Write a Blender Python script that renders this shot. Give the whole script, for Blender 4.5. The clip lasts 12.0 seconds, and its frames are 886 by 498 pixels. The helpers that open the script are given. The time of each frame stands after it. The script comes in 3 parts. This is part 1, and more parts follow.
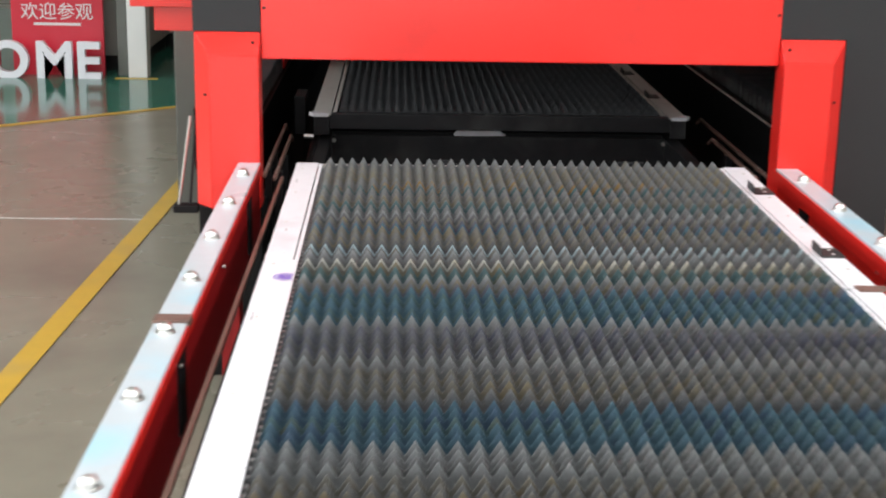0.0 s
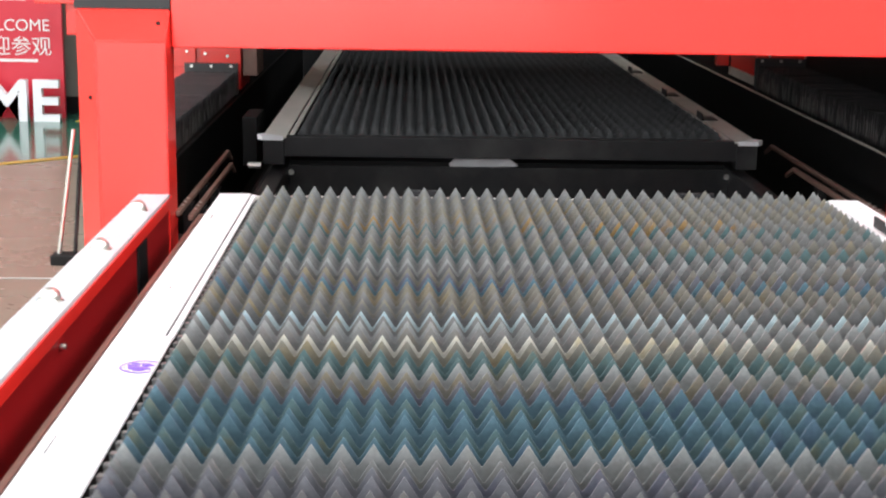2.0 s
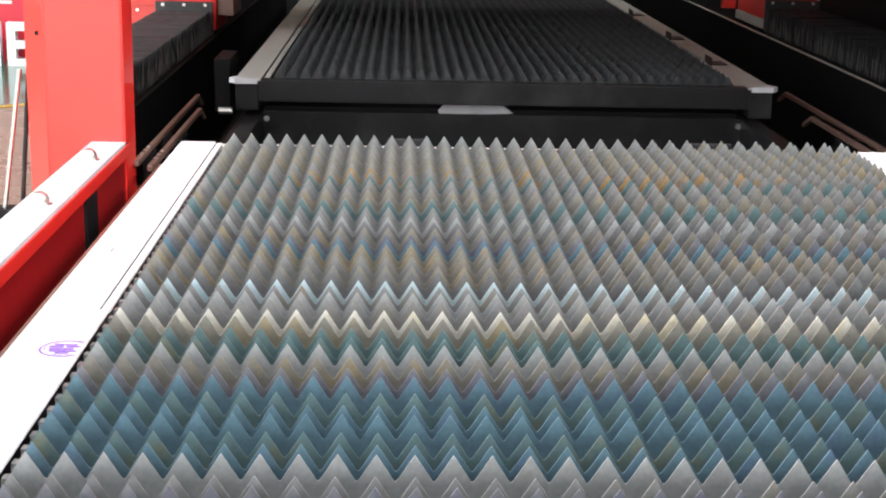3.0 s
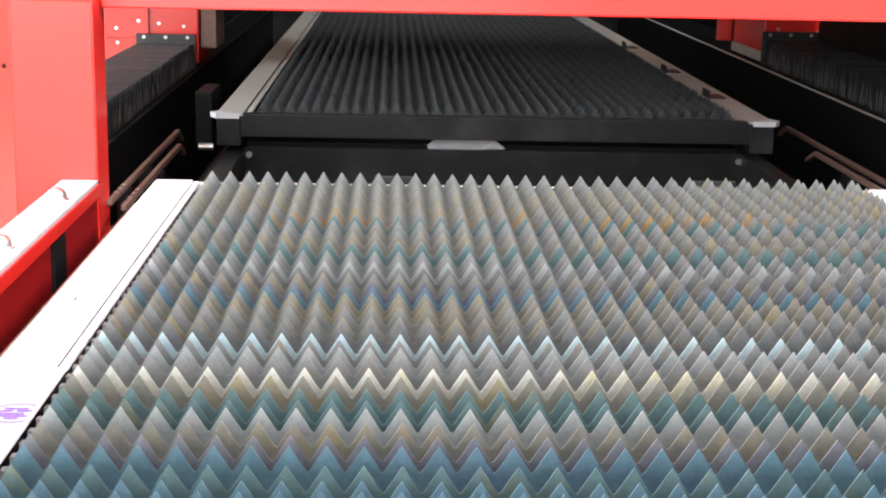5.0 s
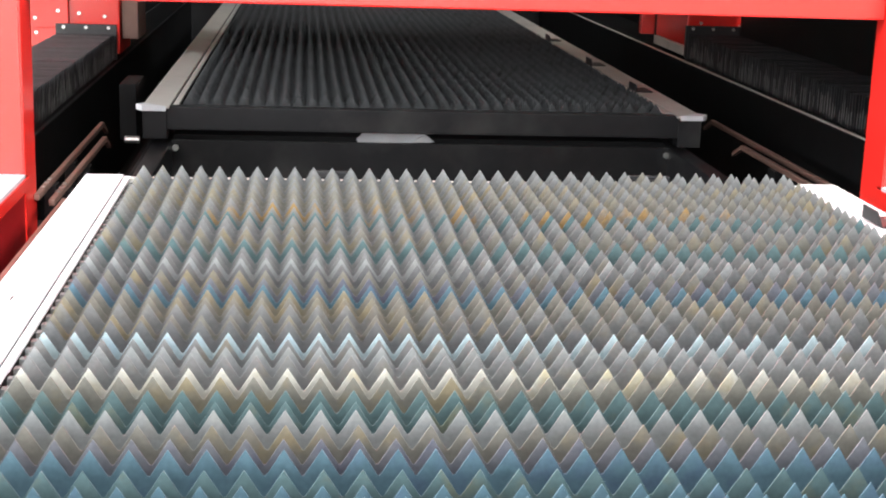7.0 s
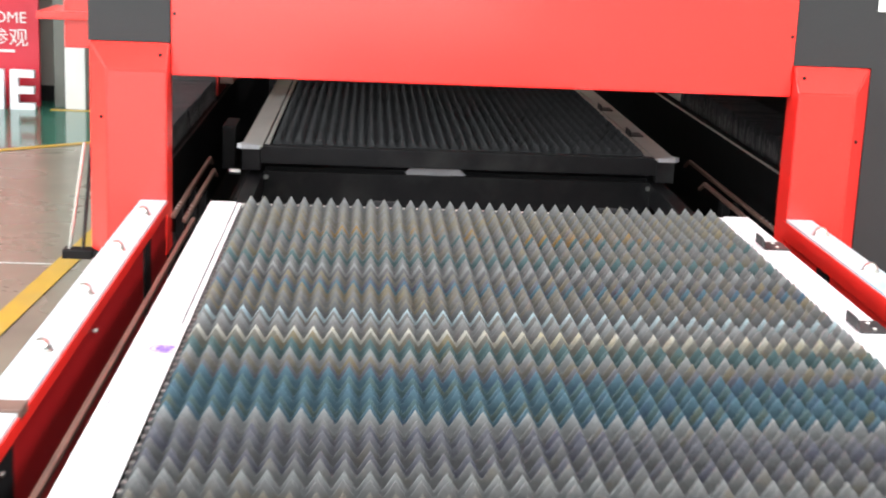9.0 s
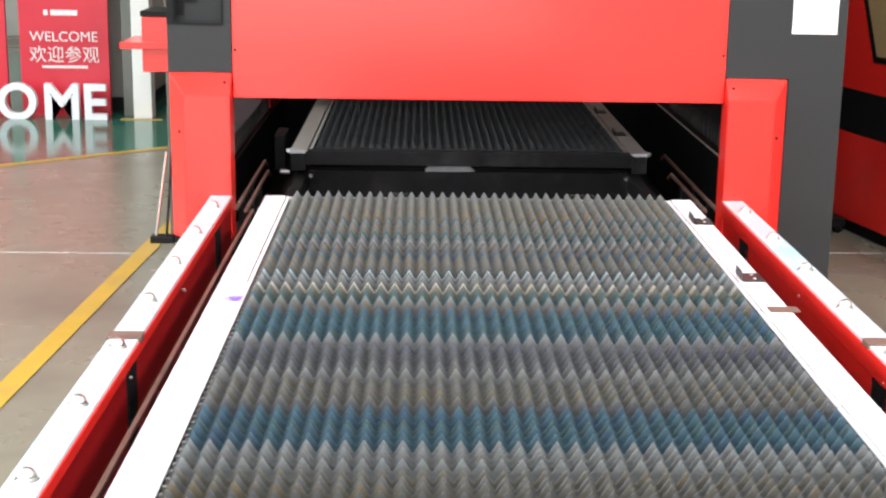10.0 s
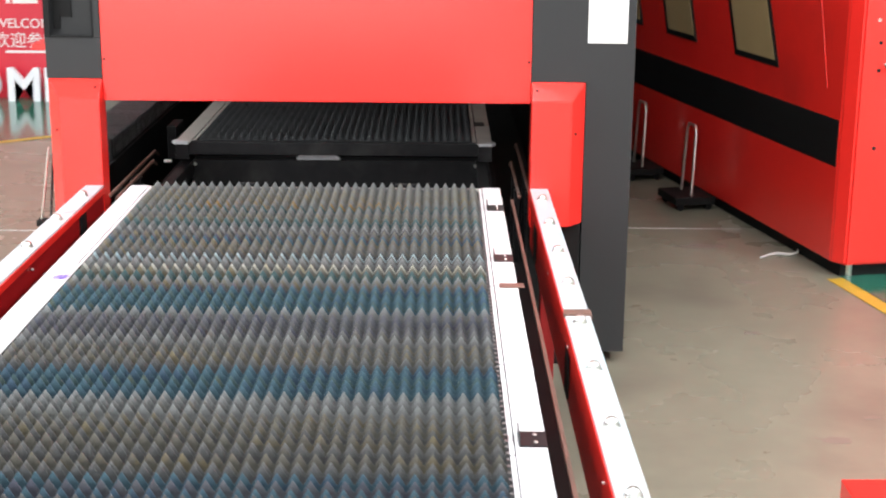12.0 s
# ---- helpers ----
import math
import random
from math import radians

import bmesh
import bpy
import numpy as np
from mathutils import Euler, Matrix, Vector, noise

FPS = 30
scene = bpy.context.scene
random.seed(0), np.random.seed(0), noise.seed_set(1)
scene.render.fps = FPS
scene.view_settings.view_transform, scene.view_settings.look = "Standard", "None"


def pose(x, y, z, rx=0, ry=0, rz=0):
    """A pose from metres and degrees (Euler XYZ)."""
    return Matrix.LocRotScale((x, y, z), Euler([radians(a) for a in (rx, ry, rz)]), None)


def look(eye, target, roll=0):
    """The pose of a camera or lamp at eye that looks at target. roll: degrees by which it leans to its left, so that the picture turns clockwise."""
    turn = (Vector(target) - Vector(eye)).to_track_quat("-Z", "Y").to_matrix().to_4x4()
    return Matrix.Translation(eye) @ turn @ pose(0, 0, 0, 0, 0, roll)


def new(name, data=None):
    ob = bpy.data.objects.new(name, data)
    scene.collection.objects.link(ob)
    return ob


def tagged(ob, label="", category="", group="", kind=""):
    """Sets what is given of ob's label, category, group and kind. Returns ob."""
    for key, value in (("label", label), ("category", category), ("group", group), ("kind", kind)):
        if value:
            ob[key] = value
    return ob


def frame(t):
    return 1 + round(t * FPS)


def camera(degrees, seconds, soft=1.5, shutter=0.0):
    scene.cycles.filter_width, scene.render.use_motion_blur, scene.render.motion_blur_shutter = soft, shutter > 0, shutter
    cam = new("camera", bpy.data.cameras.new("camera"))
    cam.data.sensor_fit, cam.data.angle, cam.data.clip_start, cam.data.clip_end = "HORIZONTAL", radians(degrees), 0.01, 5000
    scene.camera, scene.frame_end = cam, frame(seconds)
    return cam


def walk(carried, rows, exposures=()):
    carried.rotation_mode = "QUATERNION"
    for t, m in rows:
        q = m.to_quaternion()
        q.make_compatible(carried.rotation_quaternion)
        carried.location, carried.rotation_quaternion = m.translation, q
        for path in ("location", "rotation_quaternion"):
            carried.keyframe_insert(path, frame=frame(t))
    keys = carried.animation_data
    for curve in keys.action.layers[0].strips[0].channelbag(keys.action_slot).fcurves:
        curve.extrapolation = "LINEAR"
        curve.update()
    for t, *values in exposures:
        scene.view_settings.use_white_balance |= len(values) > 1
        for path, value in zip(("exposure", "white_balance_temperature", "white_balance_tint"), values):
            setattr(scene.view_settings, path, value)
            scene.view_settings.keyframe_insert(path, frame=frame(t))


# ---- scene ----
cam = camera(34.0, 12.0, 2.0, 0.5)


PATH = [
    (0, (-0.486, -5.489, 2.056), (-0.387, -2.593, 1.277), 1.06),
    (0.5, (-0.391, -4.556, 1.775), (-0.318, -1.644, 1.060), 1.07),
    (1, (-0.389, -4.434, 1.770), (-0.315, -1.511, 1.100), 1.13),
    (1.5, (-0.382, -4.187, 1.700), (-0.296, -1.252, 1.087), 0.96),
    (2, (-0.355, -3.863, 1.629), (-0.285, -0.935, 0.979), 0.90),
    (2.5, (-0.342, -3.554, 1.568), (-0.257, -0.640, 0.861), 1.33),
    (3, (-0.337, -3.477, 1.558), (-0.246, -0.574, 0.807), 1.26),
    (3.5, (-0.331, -3.408, 1.550), (-0.239, -0.501, 0.817), 1.12),
    (5.5, (-0.336, -3.287, 1.534), (-0.211, -0.368, 0.854), 1.45),
    (6, (-0.348, -3.292, 1.538), (-0.199, -0.376, 0.846), 1.70),
    (6.5, (-0.366, -3.281, 1.538), (-0.142, -0.373, 0.833), 1.52),
    (7, (-0.382, -3.268, 1.539), (-0.092, -0.365, 0.841), 1.90),
    (7.5, (-0.383, -3.265, 1.530), (-0.095, -0.355, 0.864), 2.14),
    (9.3, (-0.380, -4.955, 1.908), (-0.247, -2.038, 1.222), 1.98),
    (9.5, (-0.380, -5.231, 1.937), (-0.271, -2.306, 1.280), 1.54),
    (10, (-0.246, -5.798, 2.083), (-0.194, -2.880, 1.388), 0.82),
    (10.5, (-0.183, -5.723, 2.152), (0.030, -2.842, 1.343), 0.32),
    (11, (-0.048, -6.135, 2.164), (0.219, -3.235, 1.442), -1.36),
    (11.5, (0.220, -6.448, 2.256), (0.396, -3.541, 1.535), 0.55),
    (12, (0.577, -6.675, 2.380), (0.588, -3.774, 1.615), 0.51),
]
EXPOSURES = [(0, -0.76), (1.0, -0.46), (2.0, -0.1), (3.0, 0.16), (3.7, 0.28), (5.5, 0.44), (7.7, 0.50), (9.3, 0.0), (10.5, -0.15), (12.0, -0.15)]
walk(cam, [(t, look(eye, target, roll)) for t, eye, target, roll in PATH], EXPOSURES)

# ---- world, light, exposure ----
world = bpy.data.worlds.new("world")
scene.world = world
world.use_nodes = True
wn = world.node_tree.nodes
sky = wn.new("ShaderNodeTexSky")
sky.sky_type = 'NISHITA'
sky.sun_disc = False
sky.sun_elevation = radians(50)
sky.sun_rotation = radians(200)
wn["Background"].inputs[1].default_value = 0.10
world.node_tree.links.new(sky.outputs[0], wn["Background"].inputs[0])


def daylight(name, eye, target, sx, sy, watts, tint=(0.995, 0.995, 1.0)):
    """Sky light that enters by an opening of the hall."""
    d = bpy.data.lights.new(name, 'AREA')
    d.shape = 'RECTANGLE'
    d.size, d.size_y, d.energy, d.color = sx, sy, watts, tint
    ob = new(name, d)
    ob.matrix_world = look(eye, target)
    return ob


SKYLIGHTS = (-6.0, 0.5, 7.0)
# unseen skylights; the third is doubled to brighten the red housing and floor
for sx_, watts_ in zip(SKYLIGHTS, (820, 820, 1700)):
    daylight("skylight_lamp", (sx_, -6.2, 7.86), (sx_, -6.201, 0), 2.2, 9.6, watts_)
daylight("gate_lamp", (-4.0, -13.8, 3.1), (-4.0, 0, 2.6), 11.0, 5.6, 760)
daylight("side_window_lamp", (-10.8, 1.0, 4.6), (0, 1.0, 2.0), 16.0, 3.0, 2000)

# ---- materials ----


def material(name, base, rough=0.5, metal=0.0, vary=0.12, scale=8.0, fine=0.0, bump=0.0, coat=0.0, stain=None, stain_scale=1.5, rough_vary=0.08):
    """A painted, plastic or metal surface with grain and stains at two scales."""
    m = bpy.data.materials.new(name)
    m.use_nodes = True
    nt = m.node_tree
    n, l = nt.nodes, nt.links
    b = n["Principled BSDF"]
    tc = n.new("ShaderNodeTexCoord")
    big = n.new("ShaderNodeTexNoise")
    big.inputs["Scale"].default_value = stain_scale
    big.inputs["Detail"].default_value = 6
    small = n.new("ShaderNodeTexNoise")
    small.inputs["Scale"].default_value = scale
    small.inputs["Detail"].default_value = 4
    for q in (big, small):
        l.new(tc.outputs["Object"], q.inputs["Vector"])
    dark = tuple(c * (1 - vary) for c in base)
    light = tuple(min(1, c * (1 + vary)) for c in base)
    mix = n.new("ShaderNodeMix")
    mix.data_type = 'RGBA'
    mix.inputs["A"].default_value = (*dark, 1)
    mix.inputs["B"].default_value = (*light, 1)
    l.new(small.outputs["Fac"], mix.inputs["Factor"])
    out = mix.outputs["Result"]
    if stain:
        ramp = n.new("ShaderNodeMapRange")
        ramp.inputs["From Min"].default_value = 0.52
        ramp.inputs["From Max"].default_value = 0.75
        l.new(big.outputs["Fac"], ramp.inputs["Value"])
        mix2 = n.new("ShaderNodeMix")
        mix2.data_type = 'RGBA'
        mix2.inputs["B"].default_value = (*stain, 1)
        l.new(ramp.outputs["Result"], mix2.inputs["Factor"])
        l.new(out, mix2.inputs["A"])
        out = mix2.outputs["Result"]
    l.new(out, b.inputs["Base Color"])
    rr = n.new("ShaderNodeMapRange")
    rr.inputs["To Min"].default_value = max(0.02, rough - rough_vary)
    rr.inputs["To Max"].default_value = min(1, rough + rough_vary)
    l.new(big.outputs["Fac"], rr.inputs["Value"])
    l.new(rr.outputs["Result"], b.inputs["Roughness"])
    b.inputs["Metallic"].default_value = metal
    if coat:
        b.inputs["Coat Weight"].default_value = coat
        b.inputs["Coat Roughness"].default_value = 0.15
    if bump:
        bp = n.new("ShaderNodeBump")
        bp.inputs["Strength"].default_value = bump
        bp.inputs["Distance"].default_value = 0.002
        l.new(small.outputs["Fac"], bp.inputs["Height"])
        l.new(bp.outputs["Normal"], b.inputs["Normal"])
    return m


def tempered(name, base, tint, share=0.5):
    """Scaled sheet steel with heat tints that change from tooth to tooth, shade painted into its valleys and light onto
    its tips.
    """
    m = bpy.data.materials.new(name)
    m.use_nodes = True
    nt = m.node_tree
    n, l = nt.nodes, nt.links
    b = n["Principled BSDF"]
    tc = n.new("ShaderNodeTexCoord")
    info = n.new("ShaderNodeObjectInfo")
    off = n.new("ShaderNodeVectorMath")
    off.operation = 'MULTIPLY_ADD'
    off.inputs[1].default_value = (1, 1, 1)
    scl = n.new("ShaderNodeMath")
    scl.operation = 'MULTIPLY'
    scl.inputs[1].default_value = 37.0
    l.new(info.outputs["Random"], scl.inputs[0])
    l.new(tc.outputs["Object"], off.inputs[0])
    l.new(scl.outputs[0], off.inputs[2])
    wide = n.new("ShaderNodeTexNoise")
    wide.inputs["Scale"].default_value = 3.5
    wide.inputs["Detail"].default_value = 3
    tooth = n.new("ShaderNodeTexNoise")
    tooth.inputs["Scale"].default_value = 22
    tooth.inputs["Detail"].default_value = 5
    grain = n.new("ShaderNodeTexNoise")
    grain.inputs["Scale"].default_value = 160
    grain.inputs["Detail"].default_value = 4
    for q in (wide, tooth, grain):
        l.new(off.outputs[0], q.inputs["Vector"])
    add = n.new("ShaderNodeMath")
    add.operation = 'ADD'
    l.new(wide.outputs["Fac"], add.inputs[0])
    l.new(tooth.outputs["Fac"], add.inputs[1])
    rng = n.new("ShaderNodeMapRange")
    rng.inputs["From Min"].default_value = 1.25 - 0.5 * share
    rng.inputs["From Max"].default_value = 1.45 - 0.5 * share
    l.new(add.outputs[0], rng.inputs["Value"])
    mix = n.new("ShaderNodeMix")
    mix.data_type = 'RGBA'
    mix.inputs["A"].default_value = (*base, 1)
    mix.inputs["B"].default_value = (*tint, 1)
    l.new(rng.outputs["Result"], mix.inputs["Factor"])
    g = n.new("ShaderNodeMapRange")
    g.inputs["To Min"].default_value = 0.8
    g.inputs["To Max"].default_value = 1.2
    l.new(grain.outputs["Fac"], g.inputs["Value"])
    mul = n.new("ShaderNodeMix")
    mul.data_type = 'RGBA'
    mul.blend_type = 'MULTIPLY'
    mul.inputs["Factor"].default_value = 1
    l.new(mix.outputs["Result"], mul.inputs["A"])
    l.new(g.outputs["Result"], mul.inputs["B"])
    # painted shade: colour darkens towards the valleys, lightens at the tips, uneven edge
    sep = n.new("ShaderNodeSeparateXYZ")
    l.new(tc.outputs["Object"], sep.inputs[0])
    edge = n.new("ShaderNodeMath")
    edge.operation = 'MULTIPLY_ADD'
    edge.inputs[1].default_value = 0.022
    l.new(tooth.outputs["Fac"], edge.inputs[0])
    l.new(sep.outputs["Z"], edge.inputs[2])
    depth_shade = n.new("ShaderNodeMapRange")
    depth_shade.inputs["From Min"].default_value = 0.922
    depth_shade.inputs["From Max"].default_value = 0.956
    depth_shade.inputs["To Min"].default_value = 0.70
    depth_shade.inputs["To Max"].default_value = 1.30
    l.new(edge.outputs[0], depth_shade.inputs["Value"])
    shade_mul = n.new("ShaderNodeMix")
    shade_mul.data_type = 'RGBA'
    shade_mul.blend_type = 'MULTIPLY'
    shade_mul.inputs["Factor"].default_value = 1
    l.new(mul.outputs["Result"], shade_mul.inputs["A"])
    l.new(depth_shade.outputs["Result"], shade_mul.inputs["B"])
    l.new(shade_mul.outputs["Result"], b.inputs["Base Color"])
    b.inputs["Metallic"].default_value = 0.72
    r = n.new("ShaderNodeMapRange")
    r.inputs["To Min"].default_value = 0.40
    r.inputs["To Max"].default_value = 0.60
    l.new(tooth.outputs["Fac"], r.inputs["Value"])
    l.new(r.outputs["Result"], b.inputs["Roughness"])
    bp = n.new("ShaderNodeBump")
    bp.inputs["Strength"].default_value = 0.15
    bp.inputs["Distance"].default_value = 0.001
    l.new(grain.outputs["Fac"], bp.inputs["Height"])
    l.new(bp.outputs["Normal"], b.inputs["Normal"])
    return m


RED = material("red_paint", (0.90, 0.027, 0.020), 0.34, vary=0.05, scale=60, bump=0.05, coat=0.55, stain=(0.7, 0.025, 0.02))
# the same red with shade put into the colour
RED_SHADED = material("red_paint_shaded", (0.31, 0.007, 0.009), 0.4, vary=0.08, scale=40, bump=0.06)
GREY = material("dark_grey_paint", (0.034, 0.035, 0.037), 0.45, vary=0.06, scale=90, bump=0.08)
BLACK = material("black_paint", (0.006, 0.006, 0.0066), 0.6, vary=0.3, scale=20, bump=0.1, stain=(0.011, 0.011, 0.011))
BLACK_WORN = material("worn_black_paint", (0.019, 0.019, 0.021), 0.38, vary=0.4, scale=14, bump=0.15, stain=(0.055, 0.055, 0.055), stain_scale=4)
RUBBER = material("bellows_fabric", (0.020, 0.020, 0.022), 0.45, vary=0.3, scale=30, bump=0.2)
RUBBER_OLD = material("dusty_bellows_fabric", (0.036, 0.036, 0.039), 0.4, vary=0.3, scale=30, bump=0.2)
RUBBER_EDGE = material("pale_fold_edge", (0.17, 0.17, 0.17), 0.4, vary=0.4, scale=30)
FILM = material("white_film_on_plate", (0.74, 0.75, 0.78), 0.35, vary=0.05, scale=30, stain=(0.60, 0.61, 0.64), stain_scale=5)
FILM_BLUE = material("white_strip_with_blue_film", (0.50, 0.555, 0.59), 0.3, vary=0.05, scale=25, stain=(0.36, 0.60, 0.70), stain_scale=3.2)
PLATE = material("bare_grey_plate", (0.58, 0.56, 0.52), 0.4, metal=0.1, vary=0.1, scale=20, stain=(0.46, 0.44, 0.41), stain_scale=4)
STEEL = material("bright_steel", (0.72, 0.72, 0.70), 0.34, metal=1.0, vary=0.1, scale=40)
BROWN = material("rusty_brown_bar", (0.22, 0.13, 0.105), 0.45, metal=0.3, vary=0.2, scale=25, stain=(0.14, 0.09, 0.075), stain_scale=5)
TAN = material("tan_acrylic_pane", (0.42, 0.31, 0.16), 0.15, vary=0.08, scale=3)
WHITE = material("white_paint", (0.78, 0.78, 0.76), 0.5, vary=0.04, scale=12, bump=0.05, stain=(0.7, 0.7, 0.68))
WALL = material("painted_wall", (0.55, 0.55, 0.52), 0.7, vary=0.06, scale=6, bump=0.1, stain=(0.47, 0.47, 0.45))
CABINET = material("grey_green_panel", (0.30, 0.30, 0.27), 0.5, vary=0.06, scale=10, stain=(0.26, 0.26, 0.235))
PILLAR = material("dark_pillar_paint", (0.12, 0.125, 0.11), 0.5, vary=0.1, scale=12)
BANNER = material("red_printed_banner", (0.60, 0.022, 0.045), 0.35, vary=0.15, scale=1.5, stain=(0.66, 0.05, 0.08), stain_scale=0.9)
PRINT = material("white_print", (0.75, 0.72, 0.72), 0.4, vary=0.05, scale=20)
LETTER = material("white_foam_letter", (0.82, 0.81, 0.86), 0.45, vary=0.04, scale=10)
INK = material("violet_ink", (0.20, 0.12, 0.55), 0.4, vary=0.3, scale=60)
FLOOR = material("polished_concrete", (0.250, 0.240, 0.186), 0.28, vary=0.12, scale=7, bump=0.04, stain=(0.17, 0.158, 0.125), stain_scale=1.1, rough_vary=0.1)
GREEN = material("green_epoxy", (0.03, 0.16, 0.11), 0.12, vary=0.1, scale=4, stain=(0.04, 0.13, 0.10), stain_scale=0.8)
YELLOW = material("yellow_floor_paint", (0.62, 0.40, 0.05), 0.35, vary=0.12, scale=12, stain=(0.5, 0.35, 0.1), stain_scale=3)
PAPER = material("white_paper", (0.85, 0.85, 0.84), 0.6, vary=0.02)
DUST = material("floor_smudge", (0.24, 0.20, 0.17), 0.4, vary=0.15, scale=9)

for m_ in (BLACK, BLACK_WORN, GREY):
    m_.node_tree.nodes["Principled BSDF"].inputs["Specular IOR Level"].default_value = 0.25

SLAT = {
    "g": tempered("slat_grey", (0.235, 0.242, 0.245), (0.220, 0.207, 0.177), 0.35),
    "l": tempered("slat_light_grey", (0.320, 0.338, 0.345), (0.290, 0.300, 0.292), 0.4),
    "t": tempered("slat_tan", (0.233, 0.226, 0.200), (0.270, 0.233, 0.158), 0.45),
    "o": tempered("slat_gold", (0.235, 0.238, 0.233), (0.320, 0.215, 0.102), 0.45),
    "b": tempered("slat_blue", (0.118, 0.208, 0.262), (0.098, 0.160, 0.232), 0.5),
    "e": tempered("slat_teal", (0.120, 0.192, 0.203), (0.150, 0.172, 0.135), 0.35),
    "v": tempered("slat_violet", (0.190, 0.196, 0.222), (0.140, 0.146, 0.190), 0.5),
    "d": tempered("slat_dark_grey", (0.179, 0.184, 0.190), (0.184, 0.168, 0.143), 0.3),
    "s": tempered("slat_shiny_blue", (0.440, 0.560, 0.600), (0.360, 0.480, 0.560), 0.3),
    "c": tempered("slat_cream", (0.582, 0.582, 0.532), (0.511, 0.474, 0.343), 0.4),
    # dark steel with the machine's shade put into the colour, for the inner table
    "k": tempered("slat_dark_shaded", (0.086, 0.091, 0.096), (0.054, 0.057, 0.058), 0.4),
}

# ---- helpers of this scene ----


def box(bm, x0, x1, y0, y1, z0, z1, bevel=0.0):
    """Adds a box, with its edges rounded off."""
    r = bmesh.ops.create_cube(bm, size=1.0)
    m = Matrix.Translation(((x0 + x1) / 2, (y0 + y1) / 2, (z0 + z1) / 2)) @ Matrix.Diagonal((x1 - x0, y1 - y0, z1 - z0, 1))
    bmesh.ops.transform(bm, matrix=m, verts=r["verts"])
    if bevel:
        edges = list({e for v in r["verts"] for e in v.link_edges})
        bmesh.ops.bevel(bm, geom=edges, offset=bevel, segments=2, affect='EDGES', profile=0.6)
    return bm


def one(x0, x1, y0, y1, z0, z1, bevel=0.0):
    return box(bmesh.new(), x0, x1, y0, y1, z0, z1, bevel)


def rod(bm, a, b, r, sides=10):
    """Adds a round bar from a to b."""
    a, b = Vector(a), Vector(b)
    q = (b - a).to_track_quat('Z', 'Y').to_matrix().to_4x4()
    c = bmesh.ops.create_cone(bm, cap_ends=True, segments=sides, radius1=r, radius2=r, depth=(b - a).length)
    bmesh.ops.transform(bm, matrix=Matrix.Translation((a + b) / 2) @ q, verts=c["verts"])
    return bm


def prism(bm, outline, axis, lo, hi):
    """Adds a solid whose cross-section is outline, drawn out along an axis from lo to hi."""
    def at(p, k):
        return {"x": (k, p[0], p[1]), "y": (p[0], k, p[1]), "z": (p[0], p[1], k)}[axis]
    a = [bm.verts.new(at(p, lo)) for p in outline]
    b = [bm.verts.new(at(p, hi)) for p in outline]
    bm.faces.new(a)
    bm.faces.new(b[::-1])
    for i in range(len(outline)):
        j = (i + 1) % len(outline)
        bm.faces.new((a[i], b[i], b[j], a[j]))
    bmesh.ops.recalc_face_normals(bm, faces=bm.faces[:])
    return bm


def part(name, bm, mat, parent=None, label="", smooth=False):
    me = bpy.data.meshes.new(name)
    bm.to_mesh(me)
    bm.free()
    me.materials.append(mat)
    if smooth:
        for p in me.polygons:
            p.use_smooth = True
    ob = new(name, me)
    if parent:
        ob.parent = parent
        ob.matrix_parent_inverse = parent.matrix_world.inverted()
    return tagged(ob, label)


def thing(name, label, category, at=(0, 0, 0), group="", kind="", turn=0):
    ob = new(name)
    ob.matrix_world = pose(*at, 0, 0, turn)
    ob.empty_display_size = 0.1
    bpy.context.view_layer.update()
    return tagged(ob, label, category, group, kind)


def alone(name, bm, mat, label, category, group="", kind="", smooth=False):
    return tagged(part(name, bm, mat, smooth=smooth), label, category, group, kind)


def lettering(name, text, size, m, mat, parent=None, depth=0.004, align='CENTER', label=""):
    c = bpy.data.curves.new(name, 'FONT')
    c.body, c.size, c.extrude, c.align_x = text, size, depth, align
    c.materials.append(mat)
    ob = new(name, c)
    ob.matrix_world = m
    if parent:
        bpy.context.view_layer.update()
        ob.parent = parent
        ob.matrix_parent_inverse = parent.matrix_world.inverted()
    return tagged(ob, label)


# ---- hall ----
alone("floor", one(-11, 11, -14, 17, -0.2, 0), FLOOR, "polished beige concrete hall floor with faint stains", "floor", kind="structure")
bm = bmesh.new()
prism(bm, [(-10.8, -0.20), (-1.4, 7.51), (-1.4, 14.5), (-10.8, 14.5)], "z", 0.002, 0.004)
alone("floor_green", bm, GREEN, "glossy green epoxy floor area", "floor", kind="structure")
bm = bmesh.new()
prism(bm, [(-10.8, -0.32), (-1.4, 7.39), (-1.4, 7.49), (-10.8, -0.22)], "z", 0.002, 0.006)
alone("floor_line_yellow", bm, YELLOW, "yellow painted floor line", "floor marking", kind="structure")
bm = bmesh.new()
prism(bm, [(-2.39, -6.0), (-2.28, -6.0), (-1.79, 4.0), (-1.90, 4.0)], "z", 0.002, 0.005)
alone("floor_line_yellow", bm, YELLOW, "yellow painted floor line beside the machine", "floor marking", kind="structure")
bm = bmesh.new()
prism(bm, [(4.43, -5.6), (4.53, -5.6), (3.02, 1.72), (2.92, 1.70)], "z", 0.002, 0.005)
alone("floor_line_yellow", bm, YELLOW, "yellow painted floor line beside the red machine", "floor marking", kind="structure")
bm = bmesh.new()
prism(bm, [(4.535, -5.6), (9.5, -5.6), (9.5, 8.5), (2.0, 8.5), (1.6, 8.4), (3.025, 1.72)], "z", 0.002, 0.004)
alone("floor_green", bm, GREEN, "green epoxy floor under the red machine", "floor", kind="structure")
